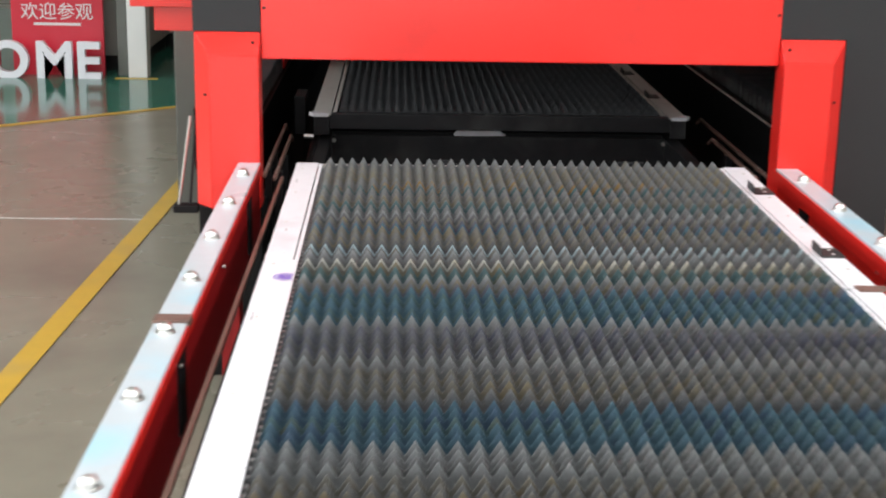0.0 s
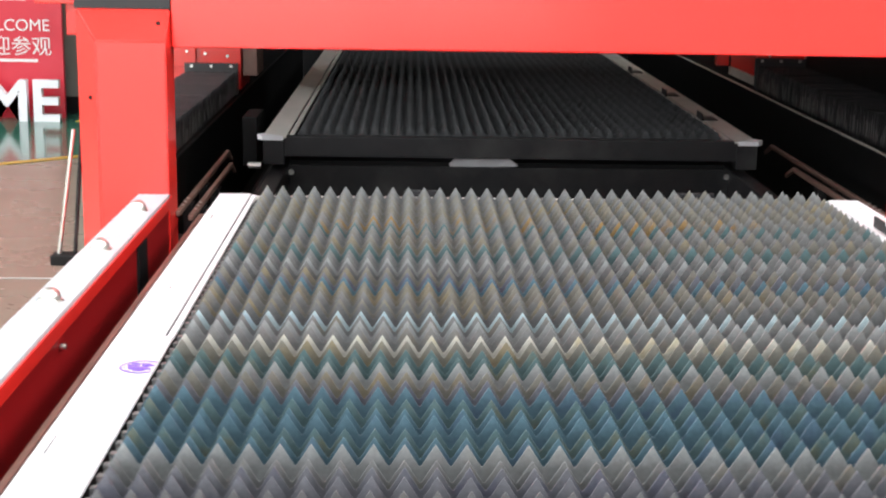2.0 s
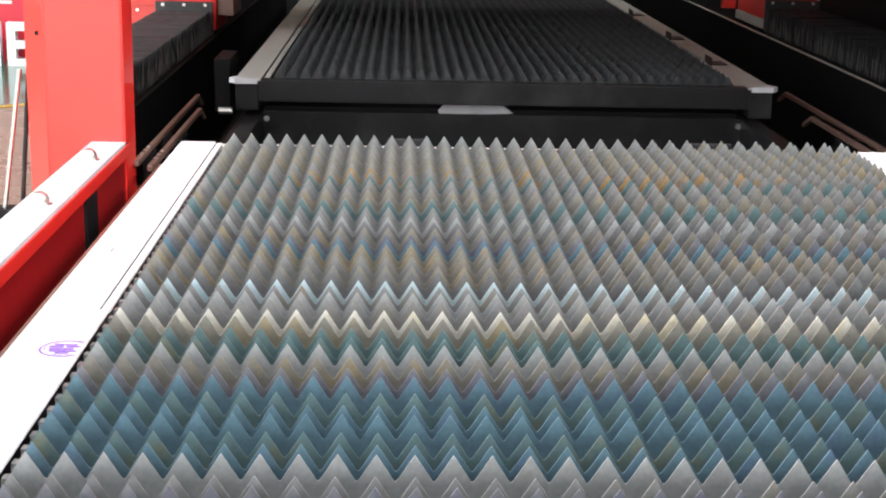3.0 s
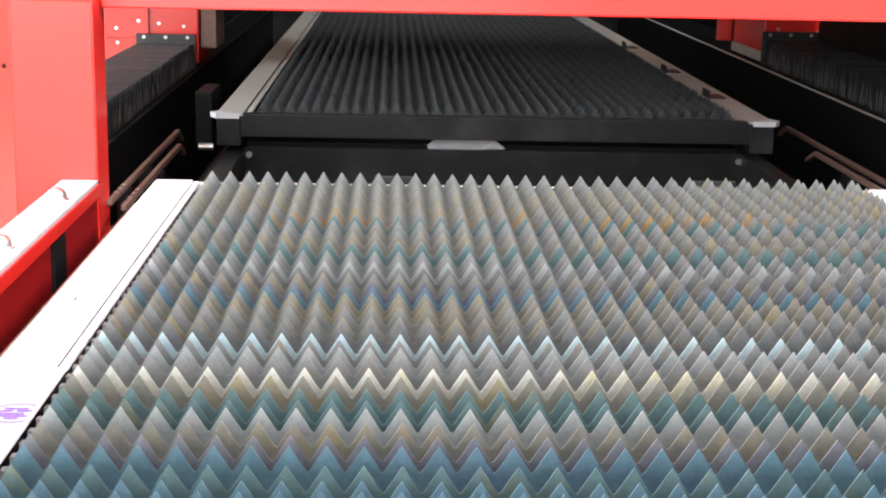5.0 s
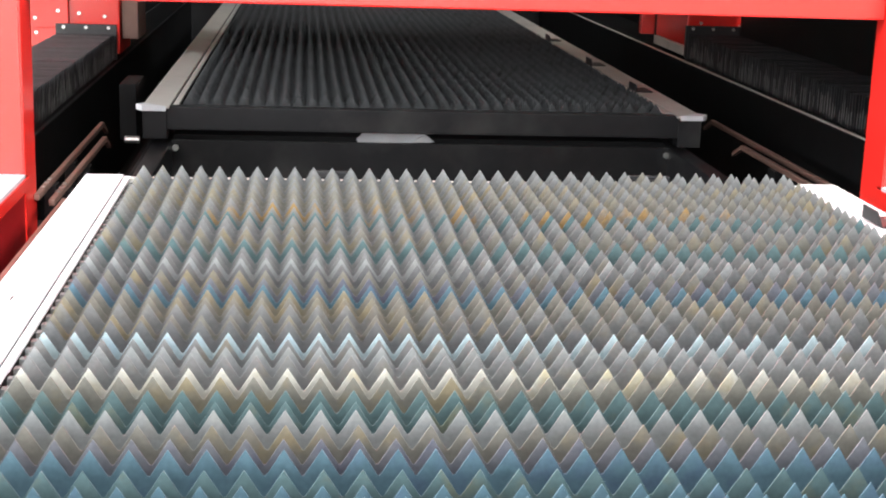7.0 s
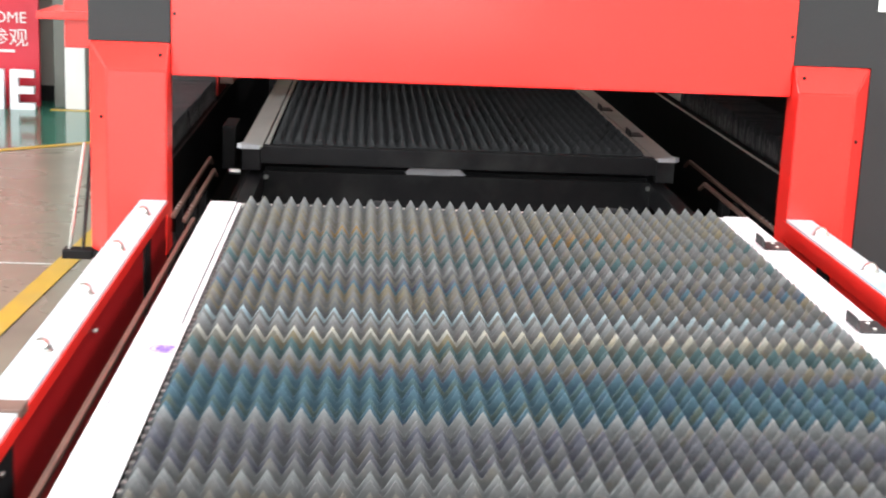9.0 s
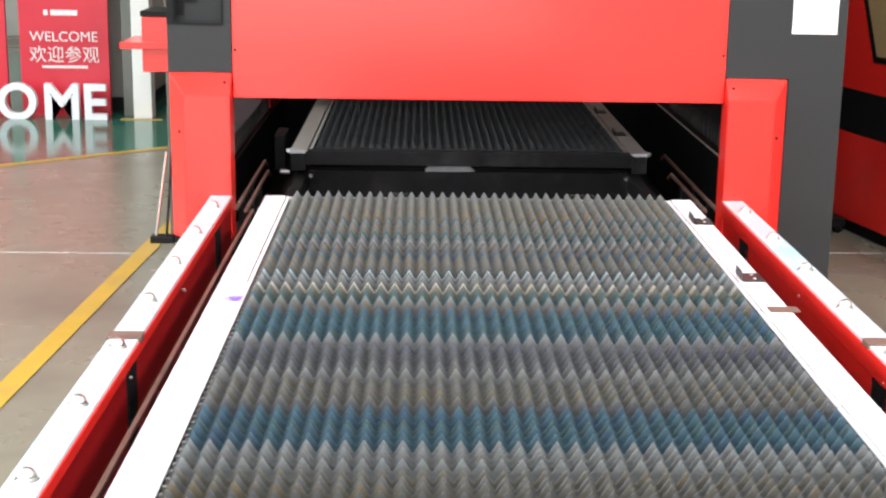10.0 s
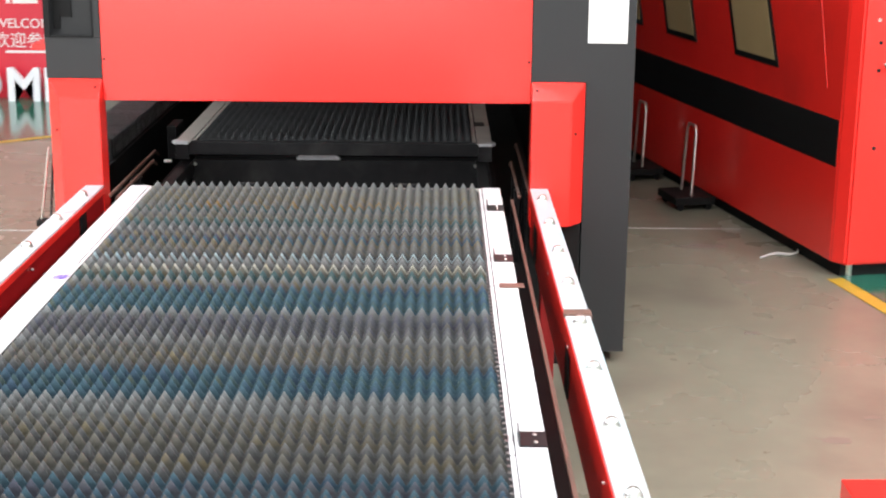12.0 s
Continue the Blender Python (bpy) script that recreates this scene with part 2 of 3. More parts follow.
alone("floor_joint", one(-8, -1.9, 2.74, 2.75, 0.001, 0.003), WHITE, "pale filled joint in the concrete", "floor joint", kind="structure")
alone("floor_joint", one(1.75, 2.65, 2.94, 2.95, 0.001, 0.003), WHITE, "pale filled joint in the concrete", "floor joint", kind="structure")

bm = bmesh.new()
box(bm, -11.2, -11, -14, 17, 0, 3.0)
box(bm, -11.2, -11, -14, 17, 6.2, 8.2)
box(bm, -11.2, -11, -14, -7.2, 3.0, 6.2)
box(bm, -11.2, -11, 9.2, 17, 3.0, 6.2)
alone("wall_west", bm, WALL, "pale painted hall wall with a long window band", "wall", kind="structure")
alone("wall_east", one(11, 11.2, -14, 17, 0, 8.2), WALL, "pale painted hall wall", "wall", kind="structure")
alone("wall_north", one(-11.2, 11.2, 17, 17.2, 0, 8.2), WALL, "pale painted hall wall", "wall", kind="structure")
bm = bmesh.new()
box(bm, -11.2, -9.6, -14.2, -14, 0, 8.2)
box(bm, 1.6, 11.2, -14.2, -14, 0, 8.2)
box(bm, -9.6, 1.6, -14.2, -14, 6.0, 8.2)
alone("wall_south", bm, WALL, "pale painted hall wall with a wide open gate", "wall", kind="structure")
bm = bmesh.new()
edges_x = [-11.2]
for sx_ in SKYLIGHTS:
    edges_x += [sx_ - 1.2, sx_ + 1.2]
edges_x.append(11.2)
for i in range(0, len(edges_x), 2):
    box(bm, edges_x[i], edges_x[i + 1], -14.2, 17.2, 8.2, 8.35)
# out of view, closed beyond -1.2 to keep light off the slats' backs
for sx_ in SKYLIGHTS:
    box(bm, sx_ - 1.2, sx_ + 1.2, -14.2, -11.2, 8.2, 8.35)
    box(bm, sx_ - 1.2, sx_ + 1.2, -1.2, 17.2, 8.2, 8.35)
alone("ceiling", bm, WALL, "hall roof with three long skylights", "ceiling", kind="structure")

# ---- shuttle tables with toothed slats ----
PITCH_X = 0.0421
PITCH_Y = 0.0421
SLATS = 105
TEETH = 36


def slat_mesh(name, half, tip, valley, foot, thick=0.0018):
    """A toothed strip of sheet steel, in x and z, its teeth upwards."""
    p = 2 * half / TEETH
    prof = []
    for k in range(TEETH):
        x = -half + k * p
        for fx, z in ((0.0, valley + 0.0004), (0.03, valley), (0.075, valley + 0.0028), (0.48, tip - 0.0008), (0.5, tip), (0.52, tip - 0.0008), (0.925, valley + 0.0028), (0.97, valley)):
            prof.append((x + fx * p, z))
    prof.append((half, valley + 0.0004))
    bm = bmesh.new()
    rows = []
    for y in (-thick / 2, thick / 2):
        rows.append(([bm.verts.new((x, y, z)) for x, z in prof], [bm.verts.new((x, y, foot)) for x, z in prof[::8]]))
    for (top, low), flip in ((rows[0], False), (rows[1], True)):
        for k in range(TEETH):
            loop = [low[k], low[k + 1]] + [top[8 * k + i] for i in range(8, -1, -1)]
            bm.faces.new(loop[::-1] if flip else loop)
    for i in range(len(prof) - 1):
        bm.faces.new((rows[0][0][i], rows[0][0][i + 1], rows[1][0][i + 1], rows[1][0][i]))
    me = bpy.data.meshes.new(name)
    bm.to_mesh(me)
    bm.free()
    me.materials.append(SLAT["g"])
    return me


def screw(bm, x, y, z, r=0.006, h=0.002):
    c = bmesh.ops.create_cone(bm, cap_ends=True, segments=8, radius1=r, radius2=r * 0.7, depth=h)
    bmesh.ops.translate(bm, verts=c["verts"], vec=(x, y, z + h / 2))


TOP = 0.92
near = thing("shuttle_table", "shuttle table with heat-tinted toothed steel slats and white side plates", "cutting table", (0, -2.0, 0))
LEN = 4.5
# side plates, in lengths that butt with a thin gap
PLATES = {-1: ((0.784, 0.0, -1.395), (0.768, -1.395, -2.9), (0.768, -2.9, -LEN)), 1: ((0.784, 0.0, -1.65), (0.784, -1.65, -LEN))}
STRIPS = {-1: ((-0.012, -0.807), (-0.813, -1.392)), 1: ((-0.012, -0.865), (-0.875, -1.64), (-1.66, -2.5), (-2.51, -3.2), (-3.21, -LEN))}
for side in (-1, 1):
    for x, a, b in PLATES[side]:
        bm = one(min(side * x, side * 0.867), max(side * x, side * 0.867), b + 0.003, a - 0.003, TOP - 0.006, TOP, 0.0015)
        part("side_plate", bm, FILM, near, "white film-covered side plate")
    for a, b in STRIPS[side]:
        bm = one(min(side * 0.768, side * 0.780), max(side * 0.768, side * 0.780), b, a, TOP - 0.008, TOP - 0.002, 0.001)
        part("edge_strip", bm, FILM, near)
    bm = bmesh.new()
    box(bm, min(side * 0.79, side * 0.860), max(side * 0.79, side * 0.860), -LEN, -0.004, 0.76, TOP - 0.008)
    part("side_beam", bm, BLACK, near)
    # notched comb that holds the slat ends
    part("slat_comb", one(min(side * 0.760, side * 0.786), max(side * 0.760, side * 0.786), -LEN, -0.004, 0.78, TOP - 0.022), BLACK, near)
    bm = bmesh.new()
    for k in range(SLATS):
        y = -0.035 - PITCH_Y * k + 0.5 * PITCH_Y
        box(bm, min(side * 0.7585, side * 0.7672), max(side * 0.7585, side * 0.7672), y - 0.007, y + 0.007, TOP - 0.022, TOP - 0.010)
    tagged(part("comb_teeth", bm, RUBBER_EDGE, near, "small black comb teeth"), kind="stuff")
    for y in (-0.12, -0.52, -0.95, -1.45, -1.95, -2.5, -3.1, -3.7):
        bm = bmesh.new()
        screw(bm, side * 0.838, y, TOP)
        part("plate_screw", bm, PLATE, near)
part("end_bar", one(-0.783, 0.783, -0.022, -0.004, 0.80, TOP - 0.004, 0.002), PLATE, near, "grey steel end bar")
# black sheet stands in for the shade seen between the slats
part("tray", one(-0.80, 0.80, -LEN, -0.03, 0.72, 0.745), BLACK, near)
for x in (-0.368, 0.375):
    bm = one(x, x + 0.10, 0.008, 0.022, 0.82, 0.931, 0.003)
    part("end_stop", bm, BLACK_WORN, near, "small black end stop")

near_slat = slat_mesh("near_slat", TEETH * PITCH_X / 2, 0.946, 0.9155, 0.80)
TINTS = ("ggtgtgttgooegggtgeggldtvbttgtd"
         "sglgcteeltvbebbeblgvvdvglgtgtgdbbebbllgltgtdtgdtgdbvbdgtgdtdtgdltgtdgtdgtgd")
rng = random.Random(7)
for k in range(SLATS):
    ob = new("slat", near_slat)
    ob.parent = near
    ob.matrix_basis = pose(rng.uniform(-0.0009, 0.0009), -0.035 - PITCH_Y * k + rng.uniform(-0.0015, 0.0015), rng.uniform(-0.0008, 0.0008), rng.uniform(-0.8, 0.8), 0, rng.uniform(-0.05, 0.05))
    ob.matrix_parent_inverse = Matrix.Translation((0, 2.0, 0))
    ob.material_slots[0].link = 'OBJECT'
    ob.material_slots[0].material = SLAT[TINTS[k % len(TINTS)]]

# stamp on the side plate, cut off by the plate's edge
bm = bmesh.new()
for r0, r1 in ((0.036, 0.032), (0.029, 0.0275)):
    ring = [[bm.verts.new((r * math.cos(2 * math.pi * i / 40), r * math.sin(2 * math.pi * i / 40), 0)) for i in range(40)] for r in (r0, r1)]
    for i in range(40):
        j = (i + 1) % 40
        bm.faces.new((ring[0][i], ring[0][j], ring[1][j], ring[1][i]))
for x0, x1, yy in ((-0.018, 0.014, 0.016), (-0.024, -0.004, 0.007), (0.0, 0.02, 0.007), (-0.022, 0.012, -0.003), (-0.02, 0.018, -0.012), (-0.010, 0.008, -0.020)):
    box(bm, x0, x1, yy - 0.0028, yy + 0.0028, -0.0002, 0.0003)
bmesh.ops.bisect_plane(bm, geom=bm.verts[:] + bm.edges[:] + bm.faces[:], plane_co=(0.021, 0, 0), plane_no=(1, 0, 0), clear_outer=True)
stamp = part("ink_stamp", bm, INK, None, "round violet ink stamp")
stamp.matrix_world = pose(-0.790, -1.585, TOP + 0.0012)
stamp.parent = near
stamp.matrix_parent_inverse = near.matrix_world.inverted()


for k, (x, y, w, d) in enumerate(((-0.845, -0.33, 0.002, 0.05), (-0.82, -0.62, 0.004, 0.006), (-0.83, -1.05, 0.003, 0.02), (-0.815, -1.33, 0.005, 0.004), (-0.85, -1.95, 0.002, 0.06), (-0.82, -2.2, 0.004, 0.005), (0.83, -0.8, 0.004, 0.006), (0.85, -1.1, 0.002, 0.04), (0.82, -2.0, 0.005, 0.005))):
    part("scuff", one(x - w * 0.5, x + w * 0.5, y - d * 0.6, y + d * 0.6, TOP + 0.0003, TOP + 0.0008), PLATE if k % 2 else BLACK_WORN, near)


def clip_on(y):
    """A bent black clip screwed on a side plate."""
    t = thing("locating_clip", "bent black steel clip screwed on the white side plate", "bracket", (0.84, y, TOP), "clips on the side plate")
    bm = one(0.795, 0.868, y - 0.06, y + 0.045, TOP + 0.0005, TOP + 0.004, 0.001)
    part("base_plate", bm, BLACK_WORN, t)
    bm = bmesh.new()
    prism(bm, [(y - 0.06, TOP + 0.003), (y + 0.045, TOP + 0.003), (y + 0.045, TOP + 0.03), (y - 0.03, TOP + 0.03)], "x", 0.792, 0.796)
    part("upright_flap", bm, BLACK_WORN, t)
    for yy in (y - 0.03, y + 0.02):
        bm = bmesh.new()
        screw(bm, 0.838, yy, TOP + 0.004, 0.006, 0.003)
        part("clip_screw", bm, STEEL, t)


for y in (-0.42, -1.27, -3.1):
    clip_on(y)
alone("joint_cover", one(0.80, 0.89, -1.685, -1.63, TOP + 0.001, TOP + 0.004, 0.001), BROWN, "brown metal cover strip over the plate joint", "cover strip")

# ---- side rails ----


def side_rail(side):
    s = side
    lo, hi = (-1.100, -1.015) if s < 0 else (1.015, 1.100)
    inner = hi if s < 0 else lo
    t = thing("side_rail", "red steel side rail topped with white film-covered strip and dome bolts", "rail", ((lo + hi) / 2, -2.0, 0.0), "side rails")
    # left beam's inner face gets the painted shade, right beam the plain red
    part("beam", one(lo + 0.006, hi - 0.004, -4.6, 0.10, 0.62, 0.888, 0.004), RED_SHADED if s < 0 else RED, t, "red painted steel beam")
    lip = (hi - 0.006, hi + 0.004) if s < 0 else (lo - 0.004, lo + 0.006)
    part("lip", one(lip[0], lip[1], -4.6, 0.10, 0.862 if s < 0 else 0.832, 0.893, 0.002), RED, t, "red turned-down lip")
    for a, b in ((0.10, -1.89), (-1.95, -4.6)):
        part("top_strip", one(lo, hi, b, a, 0.889, 0.902, 0.003), FILM_BLUE, t, "white strip with torn blue film")
    part("joint_clamp", one(lo - 0.004, hi + 0.006, -1.95, -1.89, 0.886, 0.908, 0.003), BROWN, t, "brown joint clamp")
    for k in range(10):
        y = -0.165 - 0.465 * k
        bm = bmesh.new()
        c = bmesh.ops.create_cone(bm, cap_ends=True, segments=20, radius1=0.026, radius2=0.025, depth=0.004)
        bmesh.ops.translate(bm, verts=c["verts"], vec=((lo + hi) / 2, y, 0.904))
        w = part("washer", bm, STEEL, t)
        bm = bmesh.new()
        c = bmesh.ops.create_uvsphere(bm, u_segments=16, v_segments=10, radius=0.021)
        bmesh.ops.scale(bm, vec=(1, 1, 1.0), verts=c["verts"])
        bmesh.ops.translate(bm, verts=c["verts"], vec=((lo + hi) / 2, y, 0.909))
        c2 = bmesh.ops.create_cone(bm, cap_ends=True, segments=6, radius1=0.0195, radius2=0.017, depth=0.012)
        bmesh.ops.translate(bm, verts=c2["verts"], vec=((lo + hi) / 2, y, 0.909))
        part("dome_bolt", bm, STEEL, t, "bright dome bolt", smooth=False)
    for y in (-0.35, -2.06, -3.45):
        x0, x1 = (inner - 0.004, inner + 0.003) if s < 0 else (inner - 0.003, inner + 0.004)
        part("slot_plate", one(x0, x1, y - 0.055, y + 0.055, 0.66, 0.858 if s < 0 else 0.828), BLACK, t, "black slot in the rail")
    for y in (-1.2, -2.1, -3.2):
        x0 = inner if s < 0 else inner - 0.004
        bm = bmesh.new()
        rod(bm, (x0, y, 0.84), (x0 + 0.006 * (1 if s < 0 else -1) + 0.004, y, 0.84), 0.006, 8)
        part("side_screw", bm, STEEL, t)
    for y in (-0.6, -3.4):
        part("leg", one(lo + 0.01, hi - 0.01, y - 0.05, y + 0.05, 0, 0.62, 0.004), RED_SHADED, t)
    return t


side_rail(-1)
side_rail(1)

# guide bars and the black bed between table and rails
bed = thing("shuttle_bed", "black steel bed frame under the shuttle tables", "machine bed", (0, 0, 0))
# black sheet for the shade in the gap between table and rails
part("bed_plate", one(-1.005, 1.005, -4.6, 0.1, 0.50, 0.53), BLACK, bed)
for s in (-1, 1):
    part("inner_rail", one(min(s * 0.79, s * 0.845), max(s * 0.79, s * 0.845), 0.14, 6.0, 0.70, 0.79, 0.004), BLACK_WORN, bed)
    part("inner_rail", one(min(s * 0.86, s * 0.885), max(s * 0.86, s * 0.885), 0.14, 6.0, 0.66, 0.76, 0.004), BLACK, bed)
    bm = bmesh.new()
    for k in range(60):
        box(bm, min(s * 0.848, s * 0.858), max(s * 0.848, s * 0.858), 0.2 + 0.03 * k, 0.212 + 0.03 * k, 0.74, 0.785)
    tagged(part("chain_links", bm, BLACK_WORN, bed, "black drive chain"), kind="stuff")



bm = bmesh.new()
rod(bm, (-0.862, 1.02, 0.83), (-0.905, 1.02, 0.83), 0.011, 12)
part("guide_roller", bm, STEEL, bed, "bright roller pin")
part("roller_bracket", one(-0.985, -0.93, 1.55, 1.80, 0.74, 0.925, 0.004), BLACK, bed, "black roller bracket")


def guide_bar(x, y0, y1, z):
    """A flat rust-brown bar with rounded edges, its far end bent down."""
    b = part("guide_bar", one(x - 0.007, x + 0.007, y0, y1, z - 0.016, z, 0.004), BROWN, bed, "rust-brown guide bar")
    if y0 > 0:
        bm = bmesh.new()
        prism(bm, [(y1, z), (y1, z - 0.014), (y1 + 0.09, z - 0.05), (y1 + 0.09, z - 0.038)], "x", x - 0.006, x + 0.006)
        part("bar_end", bm, BROWN, b)
        for y in (y0 + 0.18, y0 + 0.5):
            part("bar_block", one(x - 0.014, x + 0.014, y, y + 0.06, 0.44, z - 0.0165), BLACK, b)
        for k in range(3):
            bm = bmesh.new()
            rod(bm, (x, y0 + 0.09 + 0.05 * k, z - 0.001), (x, y0 + 0.09 + 0.05 * k, z + 0.003), 0.005, 8)
            part("bar_screw", bm, STEEL, b)


for x, y0, y1, z in ((-0.931, -4.5, 0.09, 0.845), (-0.963, 0.10, 1.02, 0.838), (-1.008, 0.16, 1.3, 0.838), (0.931, -4.5, 0.09, 0.845), (0.972, 0.20, 1.06, 0.838), (1.026, 0.20, 1.6, 0.838)):
    guide_bar(x, y0, y1, z)

# ---- the table inside the machine ----
RY, RT = 1.19, 0.905
rear = thing("shuttle_table", "second shuttle table inside the machine with dark toothed slats", "cutting table", (0, 2.4, 0))
RLEN = 5.0
part("front_beam", one(-0.80, 0.80, RY, RY + 0.05, 0.834, 0.906, 0.004), BLACK_WORN, rear, "worn black front beam")
for s in (-1, 1):
    a, b = min(s * 0.797, s * 0.872), max(s * 0.797, s * 0.872)
    part("corner_block", one(a, b, RY - 0.004, RY + 0.06, 0.806, 0.893, 0.004), BLACK_WORN, rear, "black corner block")
    for y0, y1 in ((RY, RY + 1.74), (RY + 1.746, RY + RLEN)):
        part("side_plate", one(min(s * 0.790, s * 0.872), max(s * 0.790, s * 0.872), y0 - 0.012, y1, RT - 0.004, RT + 0.003, 0.001), PLATE, rear, "pale grey side plate")
    bm = bmesh.new()
    prism(bm, [(s * 0.800, RY - 0.014), (s * 0.872, RY - 0.014), (s * 0.893, RY + 0.02), (s * 0.872, RY + 0.05)], "z", RT - 0.012, RT + 0.0045)
    part("plate_nose", bm, FILM, rear, "white folded plate end")
    part("edge_strip", one(min(s * 0.766, s * 0.783), max(s * 0.766, s * 0.783), RY + 0.05, RY + RLEN, RT - 0.006, RT + 0.002), PLATE, rear)
    part("side_beam", one(min(s * 0.80, s * 0.865), max(s * 0.80, s * 0.865), RY + 0.06, RY + RLEN, 0.81, RT - 0.005), BLACK, rear)
# black backing again, for the shade under the inner slats
part("tray", one(-0.79, 0.79, RY + 0.14, RY + RLEN, 0.782, 0.798), BLACK, rear)
rear_slat = slat_mesh("rear_slat", 0.758, 0.934, 0.9035, 0.85)
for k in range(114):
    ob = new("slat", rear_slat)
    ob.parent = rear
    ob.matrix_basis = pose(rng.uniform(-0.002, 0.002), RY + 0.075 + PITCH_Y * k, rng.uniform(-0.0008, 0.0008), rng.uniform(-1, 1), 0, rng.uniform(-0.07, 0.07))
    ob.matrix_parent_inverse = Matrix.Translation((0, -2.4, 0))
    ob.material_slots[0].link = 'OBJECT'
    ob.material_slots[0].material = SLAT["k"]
for y in (RY + 0.62, RY + 1.45, RY + 2.5):
    t = thing("locating_clip", "bent black steel clip on the inner table's plate", "bracket", (0.77, y, RT), "clips on the side plate")
    part("base_plate", one(0.786, 0.845, y - 0.06, y + 0.05, RT + 0.0032, RT + 0.007, 0.001), BLACK_WORN, t)
    part("upright_flap", one(0.783, 0.787, y - 0.06, y + 0.05, RT, RT + 0.03), BLACK_WORN, t)
cover = thing("cover_plate", "flat black cover plate below the inner table, bolted at its corners", "cover plate", (0, 1.26, 0.7))
part("sheet", one(-0.80, 0.80, 1.26, 1.266, 0.62, 0.792, 0.002), BLACK_WORN, cover)
for x in (-0.779, 0.783):
    bm = bmesh.new()
    rod(bm, (x, 1.262, 0.768), (x, 1.252, 0.768), 0.010, 12)
    part("bolt", bm, STEEL, cover, "bright bolt head")
# metal's shine painted with the white film colour; second prism is its bright spot
bm = bmesh.new()
prism(bm, [(-0.215, 0.800), (-0.19, 0.826), (-0.06, 0.829), (0.0, 0.822), (0.035, 0.794), (-0.05, 0.790), (-0.21, 0.790)], "y", 1.285, 1.290)
prism(bm, [(-0.04, 0.794), (-0.005, 0.815), (0.025, 0.794)], "y", 1.272, 1.284)
alone("bright_sheet", bm, FILM, "metal sheet seen through the gap, its shine put in as white", "metal sheet")

# ---- cutting machine with red portal ----
mach = thing("laser_cutting_machine", "large red and dark grey cutting machine with a low portal", "machine", (0, 0.15, 0))
GY = 0.15
bm = one(-1.012, 1.012, GY, GY + 0.04, 1.296, 2.45, 0.004)
part("portal_panel", bm, RED, mach, "glossy red sheet-metal front panel")
part("portal_lip", one(-1.012, 1.012, GY + 0.04, GY + 0.16, 1.298, 1.326), RED, mach)
part("portal_trim", one(-0.95, 0.95, GY + 0.162, GY + 0.17, 1.290, 1.296), BROWN, mach)


def post(s):
    """A red corner post with a bevelled cap."""
    xi, xo = s * 1.015, s * 1.272
    xm = s * 1.204
    zt, zc, zb = 1.398, 1.318, 0.715
    yf, yb = GY - 0.082, GY + 0.055
    bm = bmesh.new()
    v = {}
    for key, co in {
        "it": (xi, GY - 0.006, zt), "ot": (xo, GY + 0.004, zt), "ic": (xi, yf, zc), "mc": (xm, yf, zc),
        "ib": (xi, yf, zb), "mb": (xm, yf, zb), "ob": (xo, GY + 0.004, zb),
        "itb": (xi, yb, zt), "otb": (xo, yb, zt), "ibb": (xi, yb, zb), "obb": (xo, yb, zb),
    }.items():
        v[key] = bm.verts.new(co)
    for f in (("it", "ot", "mc", "ic"), ("ic", "mc", "mb", "ib"), ("ot", "ob", "mb", "mc"), ("ot", "otb", "obb", "ob"), ("it", "itb", "otb", "ot"),
              ("itb", "it", "ic", "ib", "ibb"), ("ib", "mb", "ob", "obb", "ibb"), ("itb", "ibb", "obb", "otb")):
        bm.faces.new([v[q] for q in f])
    bmesh.ops.recalc_face_normals(bm, faces=bm.faces[:])
    bmesh.ops.bevel(bm, geom=bm.edges[:], offset=0.004, segments=2, affect='EDGES')
    p = part("corner_post", bm, RED, mach, "red bevelled corner post")
    for x, y, z in ((s * 1.040, GY - 0.038, 1.364), (s * 1.225, GY - 0.055, 1.163)):
        bm = bmesh.new()
        rod(bm, (x, y + 0.01, z), (x, y - 0.006, z), 0.006, 10)
        part("screw_hole", bm, BLACK, p)
    return p


post(-1)
post(1)
for x in (-1.0, 1.0):
    bm = bmesh.new()
    rod(bm, (x, GY + 0.01, 1.493), (x, GY - 0.002, 1.493), 0.006, 10)
    part("screw_hole", bm, BLACK, mach)
# dark grey cheeks above and beside the posts
ch = part("side_cheek", one(-1.275, -1.015, GY + 0.08, GY + 0.3, 1.400, 2.45, 0.003), GREY, mach, "dark grey sheet-metal cheek with a recess")
for x0, x1, z0, z1 in ((-1.275, -1.015, 1.400, 1.592), (-1.275, -1.275, 1.593, 2.45), (-1.046, -1.015, 1.593, 2.45), (-1.254, -1.047, 1.99, 2.45)):
    part("cheek_face", one(x0, x1, GY + 0.004, GY + 0.0795, z0, z1), GREY, ch)
bm = bmesh.new()
prism(bm, [(-1.248, 1.625), (-1.215, 1.625), (-1.215, 1.68), (-1.16, 1.68), (-1.16, 1.82), (-1.215, 1.82), (-1.215, 1.97), (-1.248, 1.97)], "y", GY + 0.07, GY + 0.079)
part("recess_slot", bm, BLACK, ch, "black slot in the recess")
for x0, x1, z0, z1 in ((-1.275, -1.046, 1.592, 1.60), (-1.275, -1.046, 1.98, 1.988), (-1.275, -1.248, 1.60, 1.98), (-1.053, -1.046, 1.60, 1.98)):
    part("recess_frame", one(x0, x1, GY - 0.001, GY + 0.0035, z0, z1), BLACK, ch)
bm = bmesh.new()
prism(bm, [(1.0135, 1.400), (1.274, 1.400), (1.274, 0.06), (1.50, 0.06), (1.50, 2.45), (1.0135, 2.45)], "y", GY + 0.004, GY + 0.2)
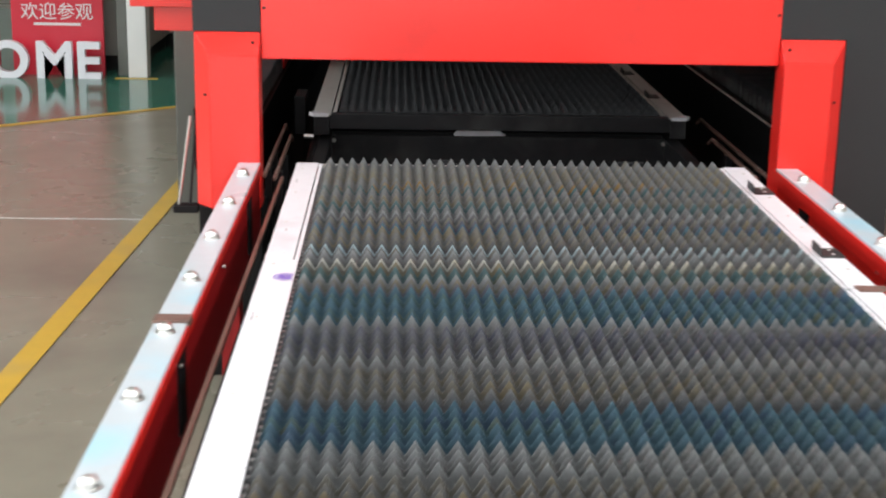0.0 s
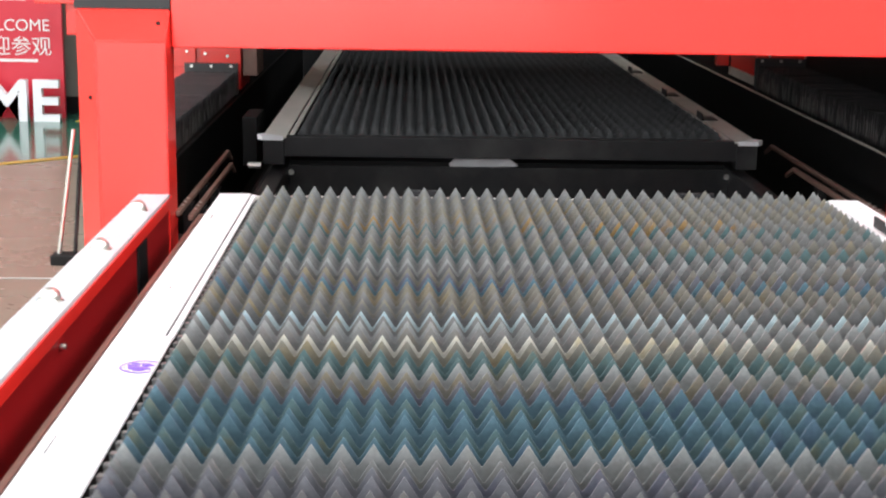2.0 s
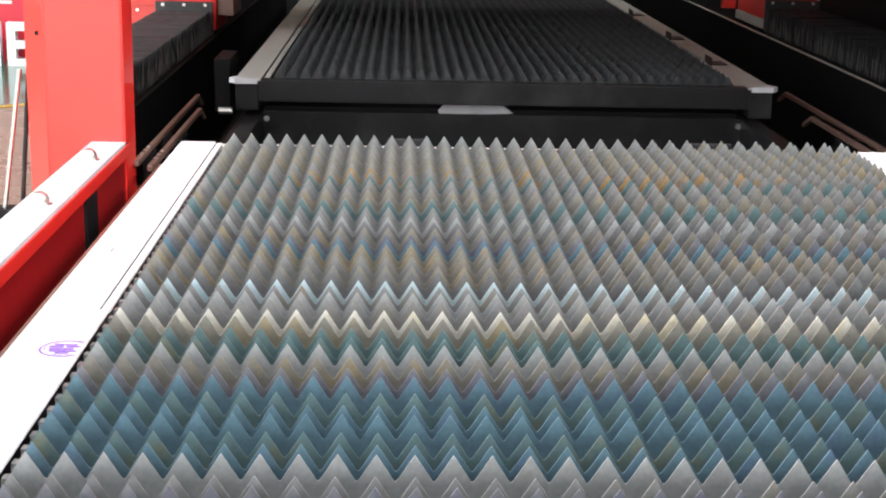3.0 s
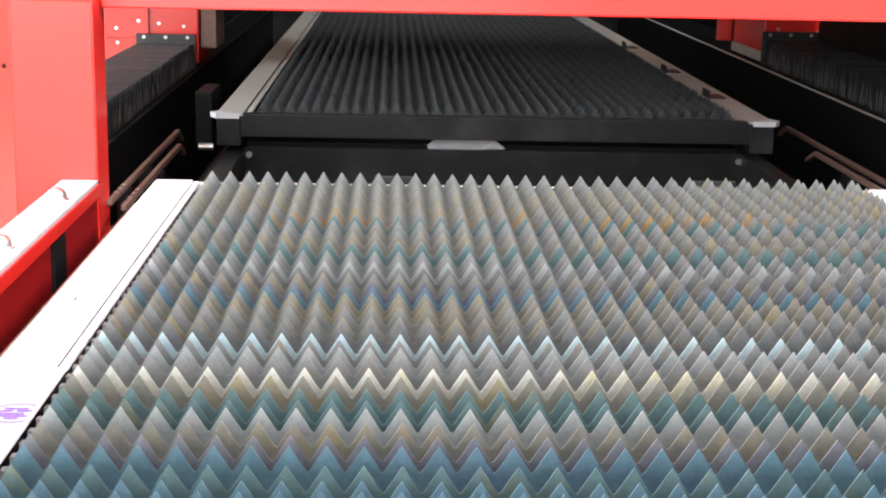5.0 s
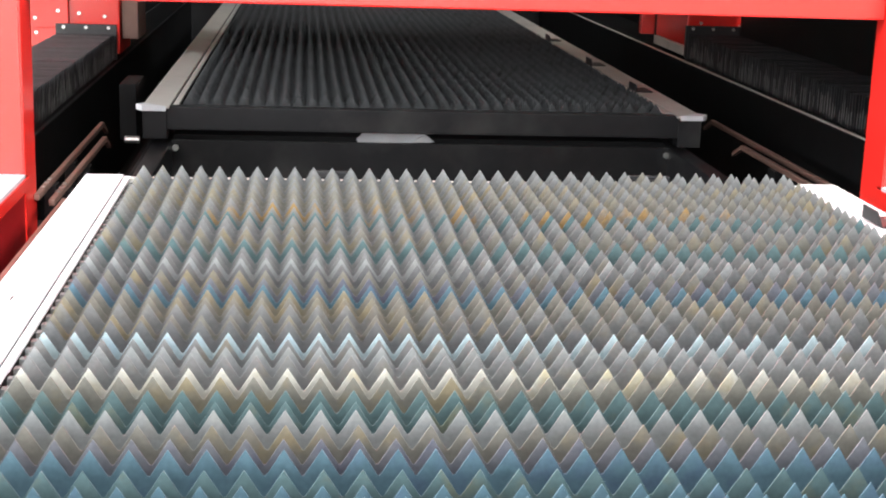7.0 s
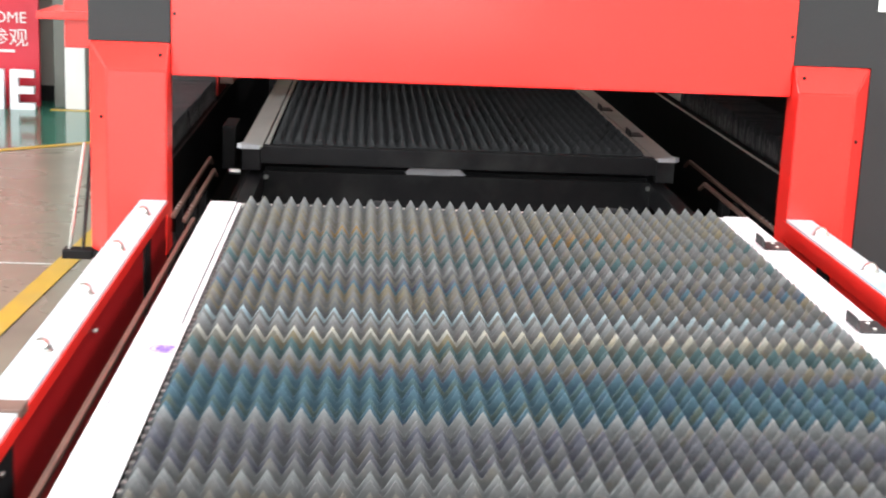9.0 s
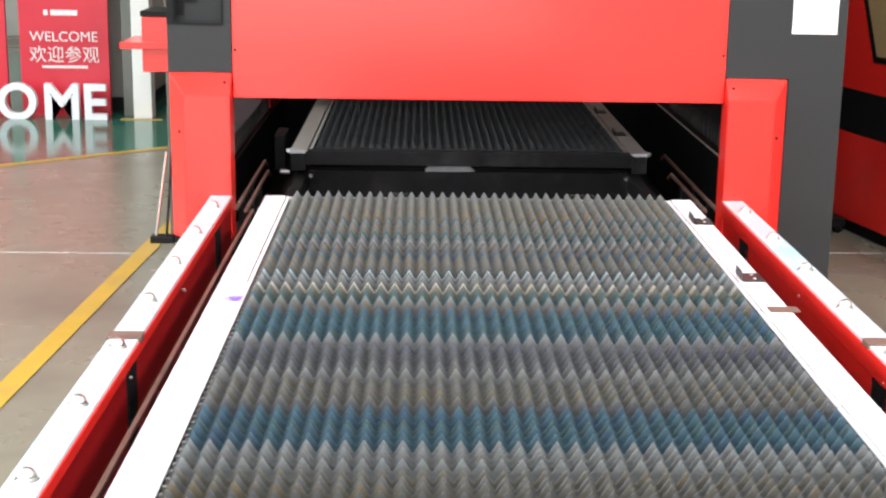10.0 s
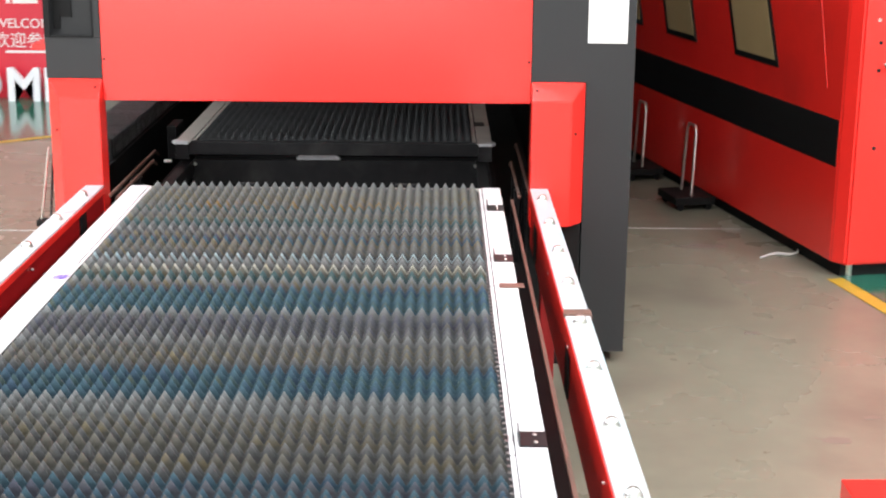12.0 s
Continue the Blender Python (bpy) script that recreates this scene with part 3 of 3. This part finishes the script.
part("side_cheek", bm, GREY, mach, "dark grey sheet-metal cabinet side")
part("paper_note", one(1.275, 1.46, GY + 0.0, GY + 0.003, 1.585, 1.86), PAPER, mach, "white paper sheet")
# shell
# unseen roof strips, with a gap added between them to light the inner table
part("roof", one(-1.30, 1.75, GY + 0.3, 2.3, 2.40, 2.45), RED, mach)
part("roof", one(-1.30, 1.75, 4.6, 6.6, 2.40, 2.45), RED, mach)
part("side_wall", one(-1.30, -1.27, GY + 0.3, 6.6, 1.34, 2.40), BLACK, mach)
part("side_wall", one(1.475, 1.498, GY + 0.21, 2.84, 0.0, 2.40), BLACK, mach)
part("side_wall", one(1.62, 1.65, 2.85, 6.6, 0.0, 2.40), BLACK, mach)
part("side_wall", one(-1.30, -1.27, 3.06, 6.6, 0.880, 1.338), BLACK, mach)
part("back_wall", one(-1.46, 1.75, 6.6, 6.65, 0.0, 2.45), BLACK, mach)
# black bed walls inside
part("bed_wall", one(-1.27, -1.125, GY + 0.31, 6.5, 0.0, 0.878, 0.004), BLACK, mach)
part("bed_wall", one(1.195, 1.48, GY + 0.45, 6.5, 0.0, 0.915, 0.004), BLACK, mach)
part("bed_flange", one(1.180, 1.194, GY + 0.32, 6.4, 0.44, 0.928, 0.003), BLACK, mach, "black bed flange")
part("flange_edge", one(1.181, 1.193, GY + 0.32, 6.4, 0.9285, 0.932), PLATE, mach, "worn bare edge of the flange")
part("flange_edge", one(-1.124, -1.114, GY + 0.32, 6.4, 0.8785, 0.882), BLACK_WORN, mach)
part("bed_floor", one(-1.12, 1.18, GY + 0.0, 6.5, 0.40, 0.44), BLACK, mach)
# red gantry ends inside
ge = part("gantry_end", one(-1.56, -1.12, 2.70, 3.05, 0.90, 1.8, 0.006), RED, mach, "red gantry end block")
part("end_cover", one(-1.54, -1.32, 2.685, 2.698, 1.00, 1.7, 0.003), RED, ge)
part("beam_flap", one(-1.115, -1.05, 2.72, 3.0, 0.96, 1.8, 0.004), BROWN, ge)
gr = part("gantry_end", one(1.25, 1.60, 2.87, 3.42, 0.97, 1.8, 0.006), RED, mach, "red gantry end block")
part("wear_strip", one(1.242, 1.26, 2.88, 3.42, 0.93, 0.9695, 0.002), PLATE, gr, "bare beige strip")
part("end_cover", one(1.185, 1.248, 3.44, 3.50, 0.97, 1.8, 0.004), RED, gr)
part("gantry_beam", one(-1.045, 1.24, 2.75, 2.97, 1.42, 1.8, 0.01), BLACK, mach, "black cross beam")
for g_, pts in ((ge, ((-1.45, 1.04), (-1.45, 0.98), (-1.36, 1.07), (-1.28, 1.06), (-1.18, 1.05), (-1.44, 1.13))), (gr, ((1.31, 1.07), (1.39, 1.05), (1.48, 1.06), (1.56, 1.03)))):
    for x, z in pts:
        bm = bmesh.new()
        yg = 2.70 if g_ is ge else 2.87
        if g_ is ge and x < -1.32 and z > 1.0:
            yg = 2.685
        rod(bm, (x, yg + 0.002, z), (x, yg - 0.007, z), 0.007, 8)
        part("gantry_screw", bm, STEEL, g_)


def bellows(x0, x1, y0, y1, z0, z1, label):
    """Many thin fabric folds, uneven, most with a pale inner edge, between two screwed end plates."""
    t = thing("bellows", label, "bellows", ((x0 + x1) / 2, y0, z0), "bellows of the machine")
    n = int((y1 - y0) / 0.021)
    d = (y1 - y0) / n
    slack = 0.0
    for k in range(n):
        y = y0 + d * (k + 0.5)
        slack = 0.7 * slack + rng.uniform(-0.0015, 0.0015)
        tilt = rng.uniform(-0.003, 0.003)
        sag = slack + (-0.010 if k % 29 == 20 else 0)
        bm = bmesh.new()
        prism(bm, [(y - d * 0.46, z0), (y + d * 0.46, z0), (y + d * 0.10 + tilt, z1 + sag), (y - d * 0.10 + tilt, z1 + sag)], "x", x0 + slack, x1 + slack)
        part("fold", bm, rng.choice((RUBBER, RUBBER, RUBBER_OLD)), t)
        if rng.random() < 0.75:
            xi = x1 + slack if x0 < 0 else x0 + slack
            lo = z0 + rng.uniform(0.0, 0.02)
            part("fold_edge", one(xi - 0.0015, xi + 0.0015, y - 0.0022 + tilt * 0.6, y + 0.0022 + tilt * 0.6, lo, lo + rng.uniform(0.03, 0.07)), RUBBER_EDGE, t)
    part("end_plate", one(x0 - 0.01, x1 + 0.01, y0 - 0.012, y0, z0 - 0.16, z1 + 0.006, 0.002), BLACK, t, "black end plate with screws")
    part("end_plate", one(x0 - 0.01, x1 + 0.01, y1, y1 + 0.010, z0, z1 + 0.035, 0.002), RUBBER_OLD, t, "black fabric end flap")
    for k in range(3):
        bm = bmesh.new()
        x = x0 + (x1 - x0) * (0.1 + 0.4 * k)
        rod(bm, (x, y1 + 0.001, z1 + 0.022), (x, y1 - 0.006, z1 + 0.022), 0.007, 8)
        part("end_screw", bm, STEEL, t)
    for z in (z0 - 0.06, z0 - 0.02):
        bm = bmesh.new()
        rod(bm, (x1 - 0.01 if x0 < 0 else x0 + 0.01, y0 - 0.012, z), (x1 - 0.01 if x0 < 0 else x0 + 0.01, y0 - 0.018, z), 0.006, 8)
        part("end_screw", bm, STEEL, t)
    return t


bellows(-1.36, -1.14, 0.80, 2.67, 0.880, 0.985, "black folded bellows over the machine's guide rail")
bellows(1.25, 1.47, 0.77, 2.85, 0.917, 1.025, "wide black folded bellows over the machine's guide rail")

# foot bracket and struts by the left post
strut = thing("gas_strut", "pair of thin steel struts on a black foot bracket", "strut", (-1.36, 0.2, 0.69))
part("foot_bracket", one(-1.375, -1.275, 0.17, 0.235, 0.672, 0.702, 0.004), BLACK, strut, "black foot bracket")
for dx in (0, 0.045):
    bm = bmesh.new()
    rod(bm, (-1.355 + dx, 0.2, 0.70), (-1.300 + dx * 0.5, 0.2, 1.06), 0.006, 10)
    part("rod", bm, BLACK_WORN if dx else STEEL, strut)
for x in (-1.14, 1.14):
    alone("machine_foot", one(x - 0.125, x + 0.125, GY - 0.02, GY + 0.3, 0.0, 0.712, 0.006), BLACK, "black steel foot under the red post", "machine foot")

# red console on the machine's side
arm = thing("side_console", "red sheet-metal console with a shelf on the machine's side", "console", (-1.6, 2.2, 1.2))
part("box", one(-1.72, -1.42, 1.95, 2.3, 1.19, 1.48, 0.005), RED, arm)
part("shelf", one(-1.83, -1.42, 1.9, 2.3, 1.315, 1.35, 0.004), RED, arm)
part("mount_arm", one(-1.42, -1.29, 2.0, 2.1, 1.35, 1.43, 0.004), GREY, arm)
part("cap", one(-1.725, -1.42, 1.95, 2.3, 1.482, 1.51), BLACK, arm)

# ---- second red machine ----
RM = Matrix.Translation((2.97, 1.68, 0)) @ pose(0, 0, 0, 0, 0, 12)
red2 = thing("red_machine_housing", "large red machine housing with a black band and tan windows", "machine", (2.97, 1.68, 0), turn=12)


def placed(name, bm, mat, label="", parent=None, smooth=False):
    bmesh.ops.transform(bm, matrix=RM, verts=bm.verts[:])
    return part(name, bm, mat, parent or red2, label, smooth)


bm = bmesh.new()
prism(bm, [(0.0, 0.10), (0.05, 0.0), (3.0, 0.0), (3.0, 7.5), (0.0, 7.5)], "z", 0.09, 2.4)
bmesh.ops.bevel(bm, geom=bm.edges[:], offset=0.012, segments=2, affect='EDGES')
placed("body", bm, RED, "glossy red sheet-metal housing")
placed("plinth", one(0.06, 2.95, 0.08, 7.4, 0.0, 0.09), BLACK)
placed("band", one(-0.004, 0.01, 0.12, 5.6, 0.67, 0.95, 0.002), BLACK, "black painted band")
for y, w_ in ((0.98, 0.70), (2.38, 0.62), (3.55, 0.60), (4.7, 0.60)):
    z = 1.15
    o = [(y, z), (y + w_, z), (y + w_ + 0.36, z + 0.75), (y + 0.36, z + 0.75)]
    i_ = [(y + 0.06, z + 0.04), (y + w_ - 0.04, z + 0.04), (y + w_ + 0.28, z + 0.71), (y + 0.38, z + 0.71)]
    bm = bmesh.new()
    prism(bm, o, "x", -0.006, 0.01)
    w = placed("window", bm, BLACK, "black rubber window frame")
    bm = bmesh.new()
    prism(bm, i_, "x", -0.010, -0.004)
    placed("pane", bm, TAN, "tan tinted viewing pane", w)
bm = bmesh.new()
rod(bm, (-0.002, 0.55, 1.95), (-0.002, 0.30, 1.12), 0.003, 6)
placed("panel_seam", bm, RED)
for x, z in ((0.16, 1.42), (0.16, 1.26), (0.22, 1.46), (0.24, 1.10), (0.28, 1.42), (0.30, 1.10), (0.17, 0.80), (0.14, 1.55), (0.22, 1.30)):
    bm = bmesh.new()
    rod(bm, (x, 0.002, z), (x, -0.006, z), 0.011, 10)
    placed("panel_screw", bm, BLACK if z not in (1.10, 1.55) else STEEL)
bm = bmesh.new()
rod(bm, (0.20, 0.0, 1.30), (0.235, -0.05, 1.22), 0.011, 10)
placed("toggle_lever", bm, STEEL)
bm = bmesh.new()
prism(bm, [(0.36, 0.15), (0.37, 0.55), (0.42, 0.62), (2.9, 0.62), (2.9, 0.15)], "y", -0.05, 0.0)
placed("front_door", bm, RED, "red front door with a black seal")
bm = bmesh.new()
for a, b in (((0.355, 0.15), (0.365, 0.56)), ((0.365, 0.56), (0.42, 0.63)), ((0.42, 0.63), (2.9, 0.63))):
    rod(bm, (a[0], -0.03, a[1]), (b[0], -0.03, b[1]), 0.014, 8)
placed("door_seal", bm, BLACK, "black rubber seal")
for x in (0.12, 1.5, 2.8):
    bm = bmesh.new()
    rod(bm, (x, 0.1, 0.0), (x, 0.1, 0.09), 0.03, 12)
    placed("levelling_foot", bm, STEEL)


def handle_cart(y):
    """A black-wheeled base with a bright bent-tube handle."""
    m = RM @ Matrix.Translation((-0.14, y, 0))
    t = thing("hand_trolley", "small black trolley with a bright bent-tube handle beside the red housing", "trolley", tuple(m.translation), "hand trolleys", turn=12)
    bm = one(-0.17, 0.13, -0.19, 0.19, 0.045, 0.10, 0.008)
    bmesh.ops.transform(bm, matrix=m, verts=bm.verts[:])
    part("deck", bm, BLACK, t, "black deck")
    pts = [(-0.02, -0.10, 0.09), (-0.0, -0.085, 0.55), (0.0, -0.06, 0.60), (0.0, 0.06, 0.60), (0.0, 0.085, 0.55), (-0.02, 0.10, 0.09)]
    c = bpy.data.curves.new("handle", 'CURVE')
    c.dimensions, c.bevel_depth, c.bevel_resolution = '3D', 0.011, 3
    sp = c.splines.new('POLY')
    sp.points.add(len(pts) - 1)
    for q, p in zip(sp.points, pts):
        q.co = (*(m @ Vector(p)), 1)
    c.materials.append(STEEL)
    ob = new("handle", c)
    ob.parent = t
    ob.matrix_parent_inverse = t.matrix_world.inverted()
    tagged(ob, "bright bent-tube handle")
    for x in (-0.12, 0.09):
        for yy in (-0.15, 0.15):
            bm = bmesh.new()
            rod(bm, (x, yy - 0.012, 0.024), (x, yy + 0.012, 0.024), 0.024, 14)
            bmesh.ops.transform(bm, matrix=m, verts=bm.verts[:])
            part("wheel", bm, BLACK, t)


handle_cart(2.05)
handle_cart(3.10)

# loose cable end on the floor
c = bpy.data.curves.new("floor_cable", 'CURVE')
c.dimensions, c.bevel_depth, c.bevel_resolution = '3D', 0.009, 3
sp = c.splines.new('BEZIER')
cab = [(2.92, 2.42, 0.02), (2.84, 2.25, 0.012), (2.74, 2.26, 0.012), (2.62, 2.16, 0.012)]
sp.bezier_points.add(len(cab) - 1)
for q, p in zip(sp.bezier_points, cab):
    q.co = p
    q.handle_left_type = q.handle_right_type = 'AUTO'
c.materials.append(WHITE)
tagged(new("floor_cable", c), "loose white cable end on the concrete floor", "cable")

# ---- far end of the hall ----
BY = 8.4
for x0, x1 in ((-4.13, -3.27), (-5.12, -4.26), (-6.11, -5.24)):
    t = thing("display_banner", "red printed welcome banner panel with white lettering", "banner", ((x0 + x1) / 2, BY, 0), "banner panels")
    part("panel", one(x0, x1, BY, BY + 0.05, 0.0, 2.6, 0.004), BANNER, t)
    xc = (x0 + x1) / 2
    lettering("heading", "WELCOME", 0.136, pose(xc, BY - 0.004, 0.735, 90, 0, 0), PRINT, t, 0.002)
    lettering("heading_cjk", "\u6b22\u8fce\u53c2\u89c2", 0.17, pose(xc, BY - 0.004, 0.545, 90, 0, 0), PRINT, t, 0.002)
    part("small_print", one(xc - 0.22, xc + 0.22, BY - 0.004, BY - 0.001, 0.475, 0.50), PRINT, t, "line of small white print")
    part("small_print", one(xc - 0.12, xc + 0.14, BY - 0.004, BY - 0.001, 0.985, 1.035), PRINT, t)
    part("small_print", one(xc - 0.185, xc - 0.145, BY - 0.004, BY - 0.001, 0.985, 1.035), PRINT, t)
letters = "WELCOME"
xs = (-5.64, -5.21, -4.95, -4.69, -4.32, -3.88, -3.5)
for ch_, x in zip(letters, xs):
    ob = lettering("standing_letter", ch_, 0.48, pose(x, BY - 0.20, 0.01, 90, 0, 0), LETTER, None, 0.035, 'LEFT')
    ob.data.offset = 0.012
    tagged(ob, "large white free-standing foam letter before the banner", "letter", "standing letters")

alone("hall_column", one(-3.03, -2.85, BY - 0.10, BY + 0.10, 0, 8.2, 0.01), WHITE, "white painted steel hall column", "column", kind="structure")
alone("hall_column", one(-3.15, -3.055, BY + 0.03, BY + 0.17, 0, 8.2, 0.01), PILLAR, "dark steel post beside the column", "column", kind="structure")
alone("hall_column", one(-1.80, -1.58, 3.1, 3.3, 0, 8.2, 0.01), PILLAR, "dark green-grey steel column close behind the machine", "column", kind="structure")
alone("column_base_line", one(-3.14, -2.74, BY - 0.22, BY - 0.14, 0.005, 0.008), YELLOW, "yellow floor mark at the column's foot", "floor marking", kind="structure")
cabn = thing("partition", "grey-green panelled partition with a black skirting", "partition", (-3.2, 10.1, 0))
for y0, y1 in ((8.77, 9.415), (9.43, 10.094999999999999), (10.11, 10.774999999999999)):
    for z0, z1 in ((0.15, 0.71), (0.72, 2.6)):
        part("panel", one(-3.023, -2.996, y0, y1, z0, z1, 0.003), CABINET, cabn)
part("body", one(-3.522, -3.077, 8.774, 10.780, 0.14, 2.6), CABINET, cabn)
part("skirting", one(-3.522, -3.039, 8.754, 10.794, 0.0, 0.148), BLACK, cabn, "scuffed black skirting")
part("edge_trim", one(-3.087, -3.032, 8.713, 8.767, 0.15, 2.6), WHITE, cabn, "white edge trim")
part("return_panel", one(-3.043, -1.620, 10.644, 10.780, 0.15, 2.6), CABINET, cabn)
part("return_skirting", one(-3.036, -1.620, 10.624, 10.794, 0.0, 0.148), BLACK, cabn)


def smudge(x, y, w, d, h):
    """A thin rubbed patch with an uneven outline."""
    bm = bmesh.new()
    ring = []
    for k in range(14):
        a = 2 * math.pi * k / 14
        q = rng.uniform(0.6, 1.1)
        ring.append((x + w * q * math.cos(a), y + d * q * math.sin(a)))
    prism(bm, ring, "z", 0.0004, h)
    alone("floor_smudge", bm, DUST, "dark rubbed patch on the concrete", "stain", kind="structure")


for k, (x, y, w, d) in enumerate(((2.31, 2.47, 0.18, 0.08), (2.42, 1.62, 0.07, 0.025), (2.75, 1.88, 0.06, 0.02), (2.3, -0.84, 0.09, 0.04), (2.54, -0.57, 0.05, 0.03), (2.25, 0.65, 0.05, 0.03), (-2.9, 1.1, 0.12, 0.04), (-3.3, 0.2, 0.08, 0.03))):
    smudge(x, y, w, d, 0.0010 + 0.0002 * k)
cart = thing("red_floor_box", "red painted steel box standing on the concrete floor", "box", (2.51, -2.68, 0))
part("body", one(2.01, 3.01, -3.43, -1.93, 0.0, 0.30, 0.006), RED, cart)
